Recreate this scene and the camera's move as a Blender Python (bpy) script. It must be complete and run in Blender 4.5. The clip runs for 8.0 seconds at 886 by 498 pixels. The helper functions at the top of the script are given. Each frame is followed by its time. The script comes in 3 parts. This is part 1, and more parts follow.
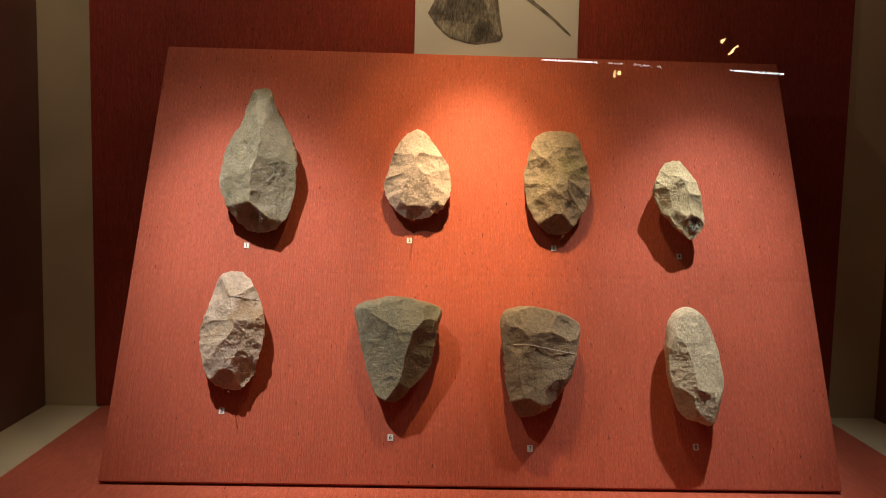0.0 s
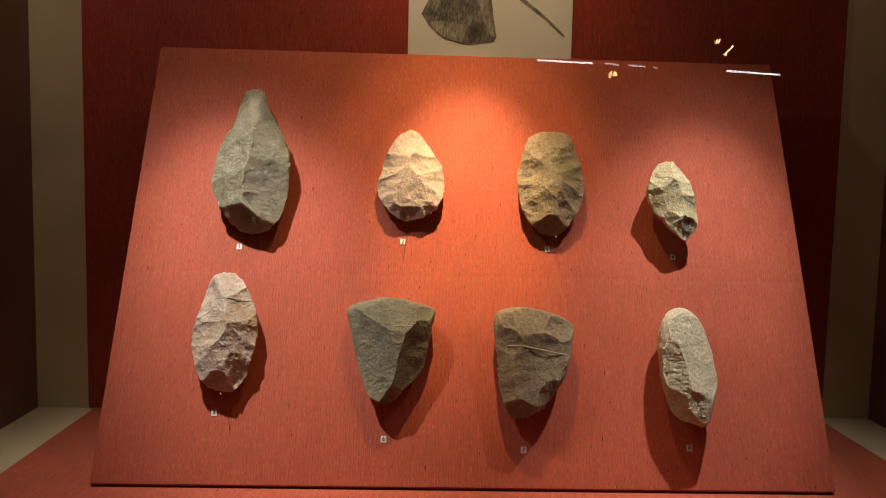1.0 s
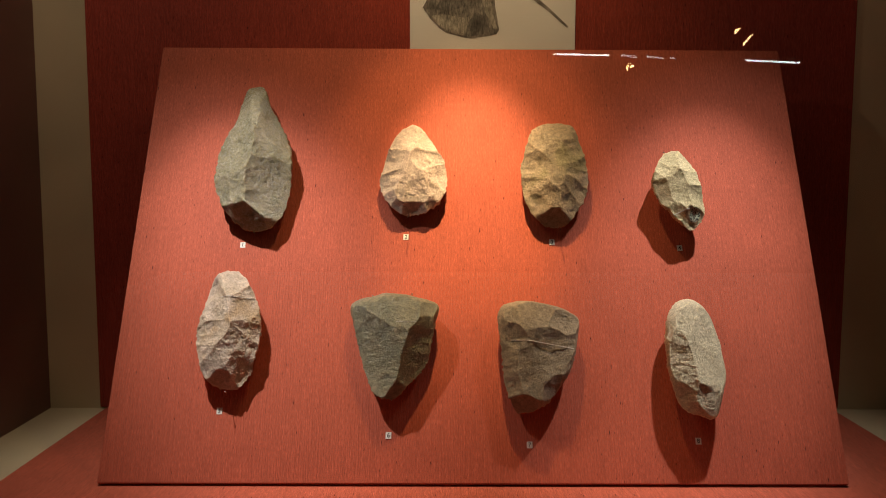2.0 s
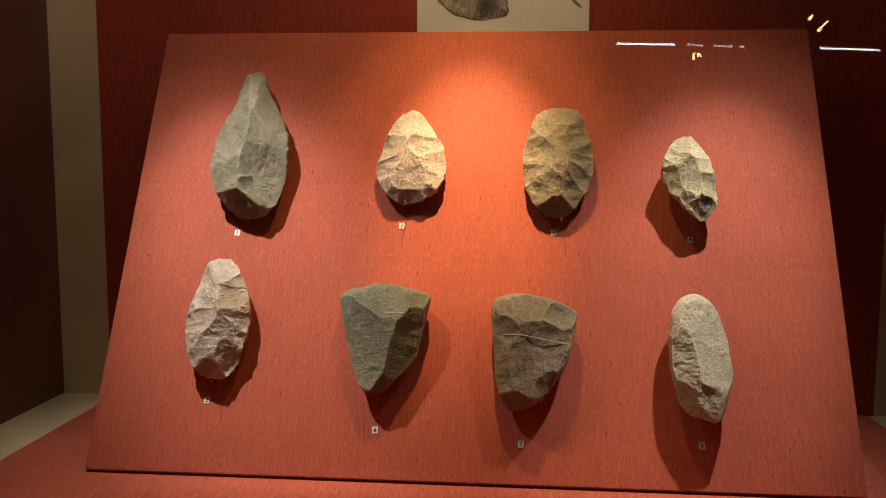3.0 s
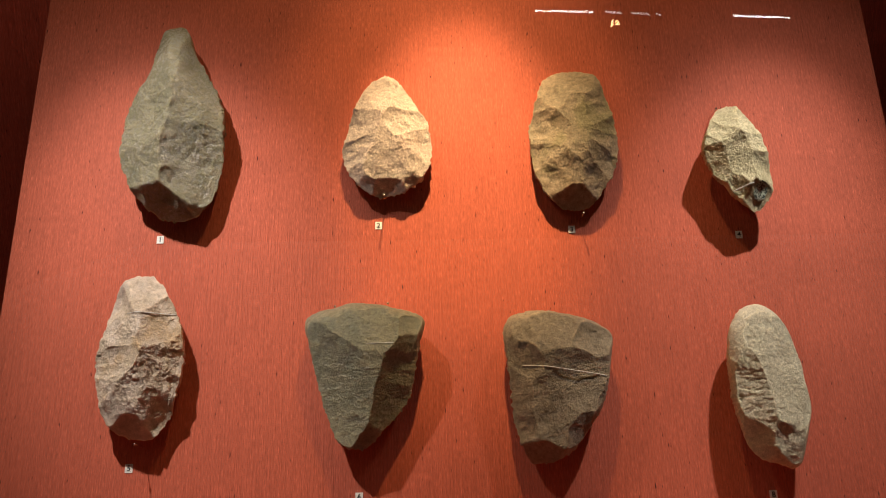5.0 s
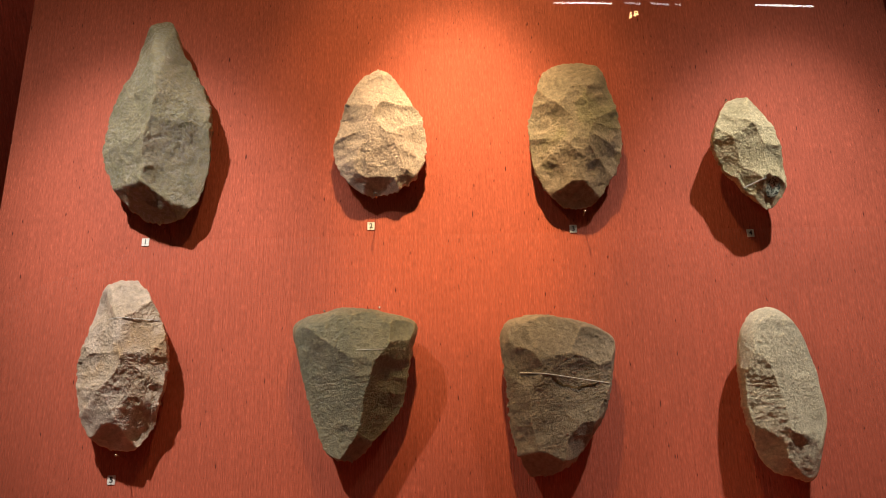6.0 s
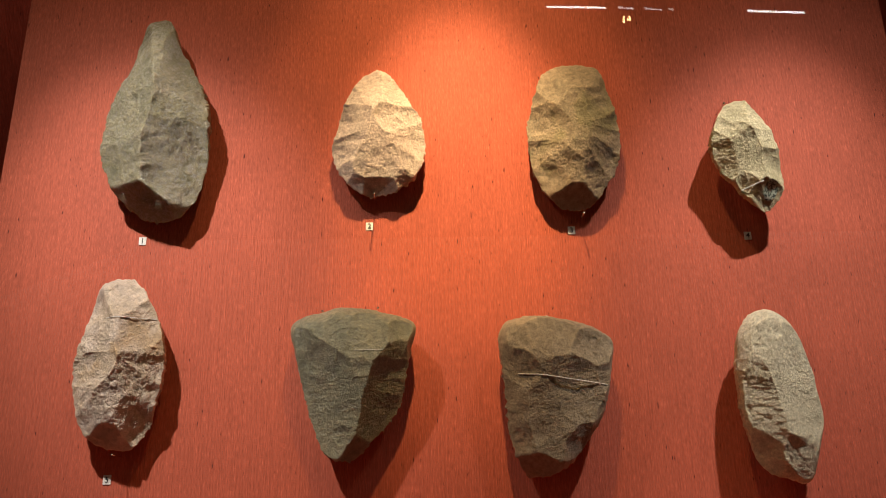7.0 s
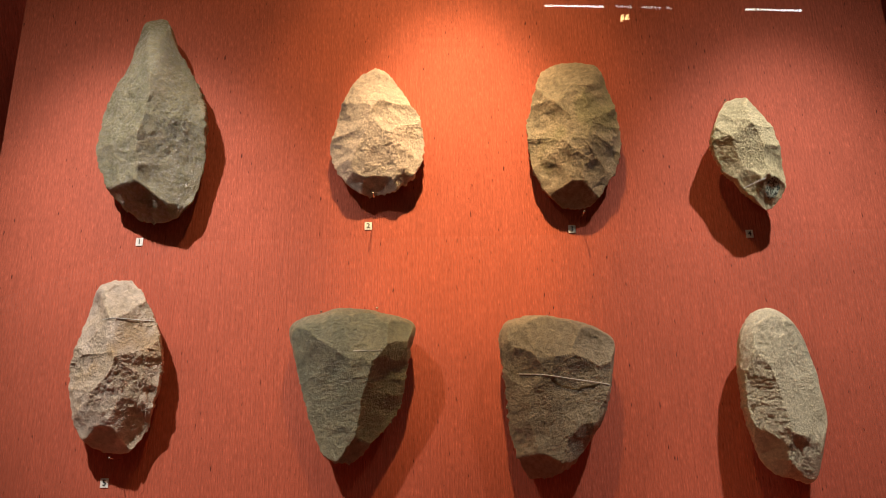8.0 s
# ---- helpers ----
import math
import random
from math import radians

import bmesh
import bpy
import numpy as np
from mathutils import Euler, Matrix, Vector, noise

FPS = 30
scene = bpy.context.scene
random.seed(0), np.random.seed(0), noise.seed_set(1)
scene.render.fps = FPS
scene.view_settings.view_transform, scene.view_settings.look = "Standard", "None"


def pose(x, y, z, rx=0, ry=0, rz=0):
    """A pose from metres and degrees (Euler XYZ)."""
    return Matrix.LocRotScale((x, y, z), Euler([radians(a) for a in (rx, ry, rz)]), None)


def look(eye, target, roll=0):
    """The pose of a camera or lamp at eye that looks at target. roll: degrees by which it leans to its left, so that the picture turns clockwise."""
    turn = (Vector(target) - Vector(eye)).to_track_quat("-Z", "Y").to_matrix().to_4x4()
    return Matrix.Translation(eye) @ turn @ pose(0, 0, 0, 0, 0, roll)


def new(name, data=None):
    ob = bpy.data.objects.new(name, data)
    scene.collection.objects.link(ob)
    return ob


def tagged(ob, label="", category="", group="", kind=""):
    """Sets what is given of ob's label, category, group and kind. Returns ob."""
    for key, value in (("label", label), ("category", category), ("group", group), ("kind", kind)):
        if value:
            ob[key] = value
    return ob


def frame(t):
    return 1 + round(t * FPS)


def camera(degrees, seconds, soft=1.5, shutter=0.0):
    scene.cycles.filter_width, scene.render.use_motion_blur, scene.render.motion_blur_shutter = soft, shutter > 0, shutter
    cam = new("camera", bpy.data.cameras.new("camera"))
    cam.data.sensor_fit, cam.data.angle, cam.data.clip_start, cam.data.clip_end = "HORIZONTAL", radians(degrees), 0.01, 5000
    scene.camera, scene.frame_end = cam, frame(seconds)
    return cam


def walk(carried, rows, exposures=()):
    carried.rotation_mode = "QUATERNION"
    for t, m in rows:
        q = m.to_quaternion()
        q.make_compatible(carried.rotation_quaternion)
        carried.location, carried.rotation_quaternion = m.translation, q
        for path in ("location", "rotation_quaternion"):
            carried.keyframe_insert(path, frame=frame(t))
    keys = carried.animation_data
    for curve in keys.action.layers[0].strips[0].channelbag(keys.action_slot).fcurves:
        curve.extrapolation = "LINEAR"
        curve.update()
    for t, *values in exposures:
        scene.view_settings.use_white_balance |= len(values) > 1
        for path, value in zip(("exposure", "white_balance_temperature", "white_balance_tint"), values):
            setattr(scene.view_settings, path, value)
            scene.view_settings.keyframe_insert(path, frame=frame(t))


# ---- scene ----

# ---------------------------------------------------------------- camera and its way
# Rows are given in the axes of the leaning display board: x along it, y into it, z up its slope.
LEAN = 26.4
BOARD = pose(0, 0, 0.954, -LEAN, 0, 0)
cam = camera(58.3, 8.0, soft=1.0)
PATH = [
    (0, (-0.0760, -1.1941, -0.0960), (-0.0333, 0.6694, 0.6291), 0.69),
    (0.5, (-0.0801, -1.1917, -0.0985), (-0.0250, 0.6695, 0.6315), 0.59),
    (1, (-0.0712, -1.1920, -0.0943), (-0.0193, 0.6707, 0.6321), 0.53),
    (2.3, (-0.0138, -1.1743, -0.0942), (-0.0487, 0.6922, 0.6234), 0.10),
    (2.5, (0.0141, -1.1628, -0.0934), (-0.0649, 0.7029, 0.6226), 0.86),
    (3, (0.0663, -1.1357, -0.0809), (-0.1041, 0.7304, 0.6181), 2.52),
    (3.5, (0.0463, -1.0786, -0.0546), (-0.0883, 0.7931, 0.6372), 1.71),
    (4, (-0.0325, -1.0113, -0.0098), (-0.0236, 0.8698, 0.6696), -0.88),
    (4.2, (-0.0606, -0.9879, 0.0014), (0.0123, 0.8940, 0.6745), -2.11),
    (5.3, (-0.0366, -0.8845, 0.0602), (-0.0030, 1.0145, 0.6869), -1.14),
    (5.5, (-0.0273, -0.8765, 0.0623), (-0.0028, 1.0209, 0.6944), -1.19),
    (6, (-0.0179, -0.8676, 0.0690), (-0.0229, 1.0336, 0.6897), -1.14),
    (6.5, (-0.0260, -0.8667, 0.0655), (-0.0182, 1.0328, 0.6913), -1.10),
    (7, (-0.0257, -0.8666, 0.0669), (-0.0095, 1.0325, 0.6941), -0.99),
    (7.5, (-0.0226, -0.8620, 0.0667), (-0.0157, 1.0361, 0.6971), -1.05),
    (8, (-0.0263, -0.8594, 0.0690), (-0.0075, 1.0398, 0.6954), -1.26),
]
walk(cam, [(t, BOARD @ look(eye, target, roll)) for t, eye, target, roll in PATH])

# ---------------------------------------------------------------- light
world = bpy.data.worlds.new("world")
scene.world = world
world.use_nodes = True
world.node_tree.nodes["Background"].inputs["Color"].default_value = (0.01, 0.008, 0.006, 1)
world.node_tree.nodes["Background"].inputs["Strength"].default_value = 0.1


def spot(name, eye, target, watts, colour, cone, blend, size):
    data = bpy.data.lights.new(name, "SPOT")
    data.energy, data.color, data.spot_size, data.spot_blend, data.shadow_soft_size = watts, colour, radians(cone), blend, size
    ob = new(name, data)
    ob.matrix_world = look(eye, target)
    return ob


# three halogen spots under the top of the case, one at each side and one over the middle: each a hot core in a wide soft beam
for side, x, y, aim, core, beam in (("left", -0.62, -0.07, (-0.33, 0.13, 1.22), 59.0, 25.0), ("right", 0.54, 0.03, (0.35, 0.12, 1.19), 55.0, 17.0)):
    spot("spot_core_" + side, (x, y, 2.25), aim, core, (1.0, 0.92, 0.90), 29, 1.0, 0.014)
    spot("spot_beam_" + side, (x, y, 2.25), (aim[0] + 0.02, 0.02, 1.0), beam, (1.0, 0.91, 0.86), 52, 1.0, 0.014)
    spot("spot_spill_" + side, (x, y, 2.25), aim, 5.0 if x < 0 else 1.2, (1.0, 0.80, 0.60), 150, 0.9, 0.02)
spot("spot_core_middle", (0.0, 0.06, 2.25), (0.005, 0.203, 1.354), 92.0, (1.0, 0.68, 0.38), 23, 1.0, 0.016)
spot("spot_beam_middle", (0.0, 0.06, 2.25), (0.0, 0.20, 1.35), 26.0, (1.0, 0.62, 0.26), 42, 1.0, 0.016)
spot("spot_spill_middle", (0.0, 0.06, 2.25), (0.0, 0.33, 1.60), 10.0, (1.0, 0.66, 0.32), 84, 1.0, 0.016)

# ---------------------------------------------------------------- materials


def material(name, base, rough=0.6, metal=0.0, spec=0.5):
    m = bpy.data.materials.new(name)
    m.use_nodes = True
    b = m.node_tree.nodes["Principled BSDF"]
    b.inputs["Base Color"].default_value = (*base, 1)
    b.inputs["Roughness"].default_value = rough
    b.inputs["Metallic"].default_value = metal
    b.inputs["Specular IOR Level"].default_value = spec
    return m, m.node_tree.nodes, m.node_tree.links, b


def coords(n, l, scale=(1, 1, 1), kind="Object"):
    tc, mp = n.new("ShaderNodeTexCoord"), n.new("ShaderNodeMapping")
    mp.inputs["Scale"].default_value = scale
    l.new(tc.outputs[kind], mp.inputs["Vector"])
    return mp.outputs["Vector"]


def noisy(n, l, vec, scale, detail=4.0, rough=0.55):
    t = n.new("ShaderNodeTexNoise")
    t.inputs["Scale"].default_value, t.inputs["Detail"].default_value, t.inputs["Roughness"].default_value = scale, detail, rough
    l.new(vec, t.inputs["Vector"])
    return t.outputs["Fac"]


def ramp(n, l, fac, *stops):
    r = n.new("ShaderNodeValToRGB")
    while len(r.color_ramp.elements) < len(stops):
        r.color_ramp.elements.new(0.5)
    for e, (at, c) in zip(r.color_ramp.elements, stops):
        e.position, e.color = at, (*c, 1)
    l.new(fac, r.inputs["Fac"])
    return r.outputs["Color"]


def mixed(n, l, a, b, fac, mode="MIX"):
    x = n.new("ShaderNodeMix")
    x.data_type, x.blend_type = "RGBA", mode
    for socket, value in (("Factor", fac), ("A", a), ("B", b)):
        s = [i for i in x.inputs if i.name == socket and (socket == "Factor" and i.type == "VALUE" or i.type == "RGBA")][0]
        if isinstance(value, (int, float)):
            s.default_value = value
        elif isinstance(value, tuple):
            s.default_value = (*value, 1)
        else:
            l.new(value, s)
    return [o for o in x.outputs if o.type == "RGBA"][0]


def relief(n, l, b, fac, strength, distance, before=None):
    k = n.new("ShaderNodeBump")
    k.inputs["Strength"].default_value, k.inputs["Distance"].default_value = strength, distance
    l.new(fac, k.inputs["Height"])
    if before:
        l.new(before, k.inputs["Normal"])
    l.new(k.outputs["Normal"], b.inputs["Normal"])
    return k.outputs["Normal"]


def cloth(name, base, along):
    """Hand-woven silk with slubs running along one axis of the object."""
    m, n, l, b = material(name, base, 0.62, 0, 0.15)
    rib, hair, fleck = [480, 480, 480], [950, 950, 950], [420, 420, 420]
    rib[along], hair[along], fleck[along] = 20, 130, 90
    ribs = noisy(n, l, coords(n, l, rib), 1.0, 2, 0.5)
    hairs = noisy(n, l, coords(n, l, hair), 1.0, 2, 0.5)
    flecks = noisy(n, l, coords(n, l, fleck), 1.0, 1, 0.4)
    patch = noisy(n, l, coords(n, l), 7.0, 4)
    c1 = ramp(n, l, ribs, (0.28, tuple(c * 0.86 for c in base)), (0.5, base), (0.72, tuple(min(1, c * 1.14) for c in base)))
    # thread tone; the palest hairs are silk glints put into the colour
    c2 = mixed(n, l, c1, ramp(n, l, hairs, (0.25, (0.68, 0.66, 0.64)), (0.6, (1.06, 1.06, 1.06)), (0.78, (1.5, 1.6, 1.65))), 0.9, "MULTIPLY")
    c3 = mixed(n, l, c2, ramp(n, l, flecks, (0.24, (0.18, 0.12, 0.12)), (0.285, (1, 1, 1))), 1.0, "MULTIPLY")
    c4 = mixed(n, l, c3, ramp(n, l, patch, (0.3, (0.9, 0.9, 0.9)), (0.7, (1.08, 1.06, 1.05))), 1.0, "MULTIPLY")
    l.new(c4, b.inputs["Base Color"])
    first = relief(n, l, b, hairs, 0.6, 0.0008)
    relief(n, l, b, ribs, 0.6, 0.0012, first)
    return m


def rock(name, base, second, speck, shine=0.0, grain=1.0, tint=None):
    """Knapped stone: soft mottling, paler ridges and darker hollows, fine grain and some mica. tint: a third colour in
    large patches.
    """
    m, n, l, b = material(name, base, 0.72, 0, 0.4 + shine)
    v = coords(n, l)
    big = noisy(n, l, v, 24, 5, 0.6)
    mid = noisy(n, l, v, 190 * grain, 6, 0.7)
    tiny = noisy(n, l, v, 800 * grain, 3, 0.65)
    c = ramp(n, l, big, (0.36, base), (0.64, second))
    if tint:
        wide = noisy(n, l, coords(n, l, (1, 1, 0.8)), 17, 4, 0.6)
        c = mixed(n, l, c, tint, ramp(n, l, wide, (0.50, (0, 0, 0)), (0.62, (0.85, 0.85, 0.85))))
    c = mixed(n, l, c, ramp(n, l, mid, (0.28, (0.62, 0.62, 0.62)), (0.72, (1.3, 1.28, 1.25))), 0.9, "MULTIPLY")
    c = mixed(n, l, c, speck, ramp(n, l, tiny, (0.66, (0, 0, 0)), (0.76, (0.6, 0.6, 0.6))))
    c = mixed(n, l, c, ramp(n, l, tiny, (0.26, (0.55, 0.53, 0.52)), (0.38, (1, 1, 1))), 1.0, "MULTIPLY")
    convexity = n.new("ShaderNodeNewGeometry").outputs["Pointiness"]
    c = mixed(n, l, c, ramp(n, l, convexity, (0.455, (0.78, 0.78, 0.78)), (0.5, (1, 1, 1)), (0.55, (1.32, 1.3, 1.24))), 1.0, "MULTIPLY")
    l.new(c, b.inputs["Base Color"])
    l.new(ramp(n, l, mid, (0.3, (0.85 - shine,) * 3), (0.7, (0.6 - shine,) * 3)), b.inputs["Roughness"])
    first = relief(n, l, b, mid, 1.0, 0.0032)
    relief(n, l, b, tiny, 1.0, 0.0017, first)
    return m


def painted(name, base, rough=0.6, amount=0.12, scale=6.0):
    m, n, l, b = material(name, base, rough)
    v = coords(n, l)
    a, f = noisy(n, l, v, scale, 4), noisy(n, l, v, 420, 2)
    lo, hi = tuple(c * (1 - amount) for c in base), tuple(min(1, c * (1 + amount)) for c in base)
    l.new(ramp(n, l, a, (0.3, lo), (0.7, hi)), b.inputs["Base Color"])
    relief(n, l, b, f, 0.12, 0.0006)
    return m


def glowing(name, colour, strength):
    m, n, l, b = material(name, colour, 0.4)
    b.inputs["Emission Color"].default_value = (*colour, 1)
    b.inputs["Emission Strength"].default_value = strength
    return m


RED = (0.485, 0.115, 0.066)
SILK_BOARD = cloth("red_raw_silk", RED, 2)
# the board's silk, with the back wall's weaker light put into its colour
SILK_WALL = cloth("red_silk_wall_shaded", (0.36, 0.060, 0.038), 2)
SILK_FLOOR = cloth("red_silk_floor", RED, 1)
CREAM = painted("cream_emulsion_paint", (0.60, 0.50, 0.31), 0.62)
DARK = painted("dark_brown_laminate", (0.19, 0.085, 0.065), 0.5)
ROOM = painted("dim_room_paint", (0.10, 0.075, 0.06), 0.8)
ROOM_FLOOR = painted("dim_stone_floor", (0.09, 0.07, 0.055), 0.4)
PAPER = painted("ivory_print_paper", (0.88, 0.88, 0.84), 0.5, 0.05)
CARD = painted("white_card", (0.80, 0.78, 0.70), 0.6, 0.04, 60)
INK = painted("black_ink", (0.02, 0.02, 0.02), 0.5)
STEEL = material("bright_pin_steel", (0.75, 0.72, 0.66), 0.22, 1.0)[0]
NYLON = material("clear_nylon_thread", (0.75, 0.72, 0.66), 0.25, 0.0, 0.8)[0]
LAMP_BODY = painted("black_lamp_metal", (0.03, 0.03, 0.03), 0.4)
TUBE = glowing("white_fluorescent", (1.0, 0.97, 0.93), 13)
TUBE_DIM = glowing("dim_fluorescent", (1.0, 0.95, 0.93), 4)
BULB = glowing("warm_halogen_glow", (1.0, 0.55, 0.22), 26)


def pane_material():
    m = bpy.data.materials.new("clear_case_glass")
    m.use_nodes = True
    n, l = m.node_tree.nodes, m.node_tree.links
    n.clear()
    out, mix, clear, gloss, fr = (n.new("ShaderNode" + k) for k in ("OutputMaterial", "MixShader", "BsdfTransparent", "BsdfGlossy", "Fresnel"))
    clear.inputs["Color"].default_value = (0.985, 0.995, 0.985, 1)
    gloss.inputs["Roughness"].default_value = 0.0
    fr.inputs["IOR"].default_value = 1.5
    l.new(fr.outputs[0], mix.inputs[0])
    l.new(clear.outputs[0], mix.inputs[1])
    l.new(gloss.outputs[0], mix.inputs[2])
    l.new(mix.outputs[0], out.inputs["Surface"])
    return m


GLASS = pane_material()

# ---------------------------------------------------------------- mesh helpers


def mesh_of(name, bm, mat, smooth=False):
    bmesh.ops.recalc_face_normals(bm, faces=bm.faces)
    me = bpy.data.meshes.new(name)
    bm.to_mesh(me)
    bm.free()
    me.materials.append(mat)
    if smooth:
        for p in me.polygons:
            p.use_smooth = True
    return me


def part(name, bm, mat, parent=None, label="", smooth=False):
    ob = new(name, mesh_of(name, bm, mat, smooth))
    if parent:
        ob.parent = parent
    if label:
        tagged(ob, label)
    return ob


def box(x0, x1, y0, y1, z0, z1, bevel=0.0):
    bm = bmesh.new()
    bmesh.ops.create_cube(bm, size=1, matrix=Matrix.Translation(((x0 + x1) / 2, (y0 + y1) / 2, (z0 + z1) / 2)) @ Matrix.Diagonal((x1 - x0, y1 - y0, z1 - z0, 1)))
    if bevel:
        bmesh.ops.bevel(bm, geom=bm.edges[:], offset=bevel, segments=2, affect="EDGES")
    return bm


def setting(name, bm, mat, label):
    return tagged(part(name, bm, mat), label, kind="structure")


def rod(bm, a, b, r0, r1=None, sides=10):
    a, b = Vector(a), Vector(b)
    m = Matrix.Translation((a + b) / 2) @ (b - a).to_track_quat("Z", "Y").to_matrix().to_4x4()
    bmesh.ops.create_cone(bm, cap_ends=True, segments=sides, radius1=r0, radius2=r0 if r1 is None else r1, depth=(b - a).length, matrix=m)
    return bm


def base_empty(name, m):
    ob = new(name)
    ob.empty_display_size = 0.05
    ob.matrix_world = m
    return ob


# ---------------------------------------------------------------- the case
X0, X1, BACK, FRONT, FLOOR, TOP = -0.800, 0.810, 0.394, -0.380, 0.947, 2.36
setting("wall_back", box(X0 - 0.05, X1 + 0.05, BACK, BACK + 0.05, 0.0, TOP), CREAM, "cream painted back wall of the display case")
setting("wall_left", box(X0 - 0.05, X0, FRONT - 0.02, BACK, FLOOR - 0.05, TOP), DARK, "dark brown side wall of the display case")
setting("wall_right", box(X1, X1 + 0.05, FRONT - 0.02, BACK, FLOOR - 0.05, TOP), DARK, "dark brown side wall of the display case")
setting("floor_case", box(X0, X1, FRONT - 0.02, BACK, FLOOR - 0.05, FLOOR), CREAM, "cream painted floor of the display case")
setting("ceiling_case", box(X0 - 0.05, X1 + 0.05, FRONT - 0.02, BACK + 0.05, TOP, TOP + 0.04), DARK, "dark top of the display case")
setting("wall_lining", box(-0.702, 0.715, BACK - 0.006, BACK, FLOOR + 0.003, TOP - 0.002, 0.0015), SILK_WALL, "red cloth lining on the back wall, its shade put into the colour")
setting("floor_lining", box(-0.690, 0.703, FRONT + 0.01, BACK - 0.0005, FLOOR, FLOOR + 0.003, 0.001), SILK_FLOOR, "red woven cloth lining on the case floor")
window = setting("window_1", box(X0, X1, FRONT - 0.006, FRONT, FLOOR + 0.001, TOP - 0.001), GLASS, "clear glass front pane of the display case")
window.visible_shadow = False

# ---------------------------------------------------------------- the dim room in front of the case
RX0, RX1, RY0, RH = -4.0, 7.0, -11.0, 3.6
setting("floor", box(RX0, RX1, RY0, FRONT - 0.02, -0.1, 0.0), ROOM_FLOOR, "dark stone floor of the dim gallery")
setting("ceiling", box(RX0, RX1, RY0, FRONT - 0.02, RH, RH + 0.1), ROOM, "dark ceiling of the dim gallery")
setting("wall_far", box(RX0, RX1, RY0 - 0.1, RY0, 0.0, RH), ROOM, "dark far wall of the dim gallery")
setting("wall_west", box(RX0 - 0.1, RX0, RY0, FRONT - 0.02, 0.0, RH), ROOM, "dark side wall of the dim gallery")
setting("wall_east", box(RX1, RX1 + 0.1, RY0, FRONT - 0.02, 0.0, RH), ROOM, "dark side wall of the dim gallery")


def case_front():
    """The gallery wall round the opening of the case."""
    bm = bmesh.new()
    for x0, x1, z0, z1 in ((RX0, X0 - 0.05, 0, RH), (X1 + 0.05, RX1, 0, RH), (X0 - 0.05, X1 + 0.05, 0, FLOOR - 0.05), (X0 - 0.05, X1 + 0.05, TOP + 0.04, RH)):
        bmesh.ops.create_cube(bm, size=1, matrix=Matrix.Translation(((x0 + x1) / 2, FRONT + 0.03, (z0 + z1) / 2)) @ Matrix.Diagonal((x1 - x0, 0.1, z1 - z0, 1)))
    return bm


setting("wall_front", case_front(), ROOM, "dark gallery wall round the case opening")


def strip_light(x0, x1, y, z, mat, label, drop=0.02):
    ob = tagged(base_empty("strip_light", Matrix.Translation(((x0 + x1) / 2, y, z))), label, "strip light", "strip lights in the gallery")
    h = (x1 - x0) / 2
    part("housing", box(-h - 0.02, h + 0.02, -0.03, 0.03, 0.03, 0.07, 0.006), LAMP_BODY, ob)
    part("tube", rod(bmesh.new(), (-h, 0, drop / 2), (h, 0, -drop / 2), 0.012, sides=14), mat, ob, "glowing white tube")
    for s in (-1, 1):
        part("end_cap", box(s * h - 0.012, s * h + 0.012, -0.02, 0.02, -0.02, 0.032), LAMP_BODY, ob)
        part("hanger", rod(bmesh.new(), (s * h * 0.7, 0, 0.07), (s * h * 0.7, 0, RH - z), 0.004, sides=6), LAMP_BODY, ob)


ROW = 2 * FRONT - 9.0
strip_light(1.31, 2.03, ROW, 2.89, TUBE, "lit white fluorescent strip hanging from the ceiling")
strip_light(3.70, 4.41, ROW, 2.81, TUBE, "lit white fluorescent strip hanging from the ceiling", 0.03)
strip_light(2.15, 2.37, ROW, 2.875, TUBE_DIM, "short dim fluorescent strip hanging from the ceiling")
strip_light(2.46, 2.71, ROW, 2.86, TUBE_DIM, "short dim fluorescent strip hanging from the ceiling")
strip_light(2.76, 2.85, ROW, 2.85, TUBE_DIM, "short dim fluorescent strip hanging from the ceiling")


def track_spot(x, y, z, turn, length, radius):
    ob = tagged(base_empty("track_spot", Matrix.Translation((x, y, z))), "small lit halogen spot hanging from the ceiling", "spotlight", "halogen spots in the gallery")
    d = Vector((math.sin(radians(turn)), 0, math.cos(radians(turn)))) * length / 2
    part("bulb", rod(bmesh.new(), -d, d, radius, radius * 0.6, 10), BULB, ob, "glowing warm halogen bulb")
    part("hood", rod(bmesh.new(), d, d * 1.0 + Vector((0, 0, 0.06)), radius * 1.4, radius * 0.9, 12), LAMP_BODY, ob)
    part("stem", rod(bmesh.new(), d + Vector((0, 0, 0.05)), (d.x, 0, RH - z), 0.005, sides=6), LAMP_BODY, ob)


track_spot(2.25, ROW, 2.745, 8, 0.08, 0.018)
track_spot(2.31, ROW, 2.755, 0, 0.05, 0.028)
track_spot(3.60, ROW, 3.19, 45, 0.07, 0.022)
track_spot(3.74, ROW, 3.08, 42, 0.16, 0.018)

# ---------------------------------------------------------------- picture on the lining
PY = BACK - 0.006
picture = tagged(base_empty("picture", Matrix.Translation((0.0465, PY, 1.45))), "ivory paper print of a grey chipped stone, on the red lining", "picture")
part("sheet", box(-0.1515, 0.1515, -0.003, 0, 0, 0.52, 0.0008), PAPER, picture)


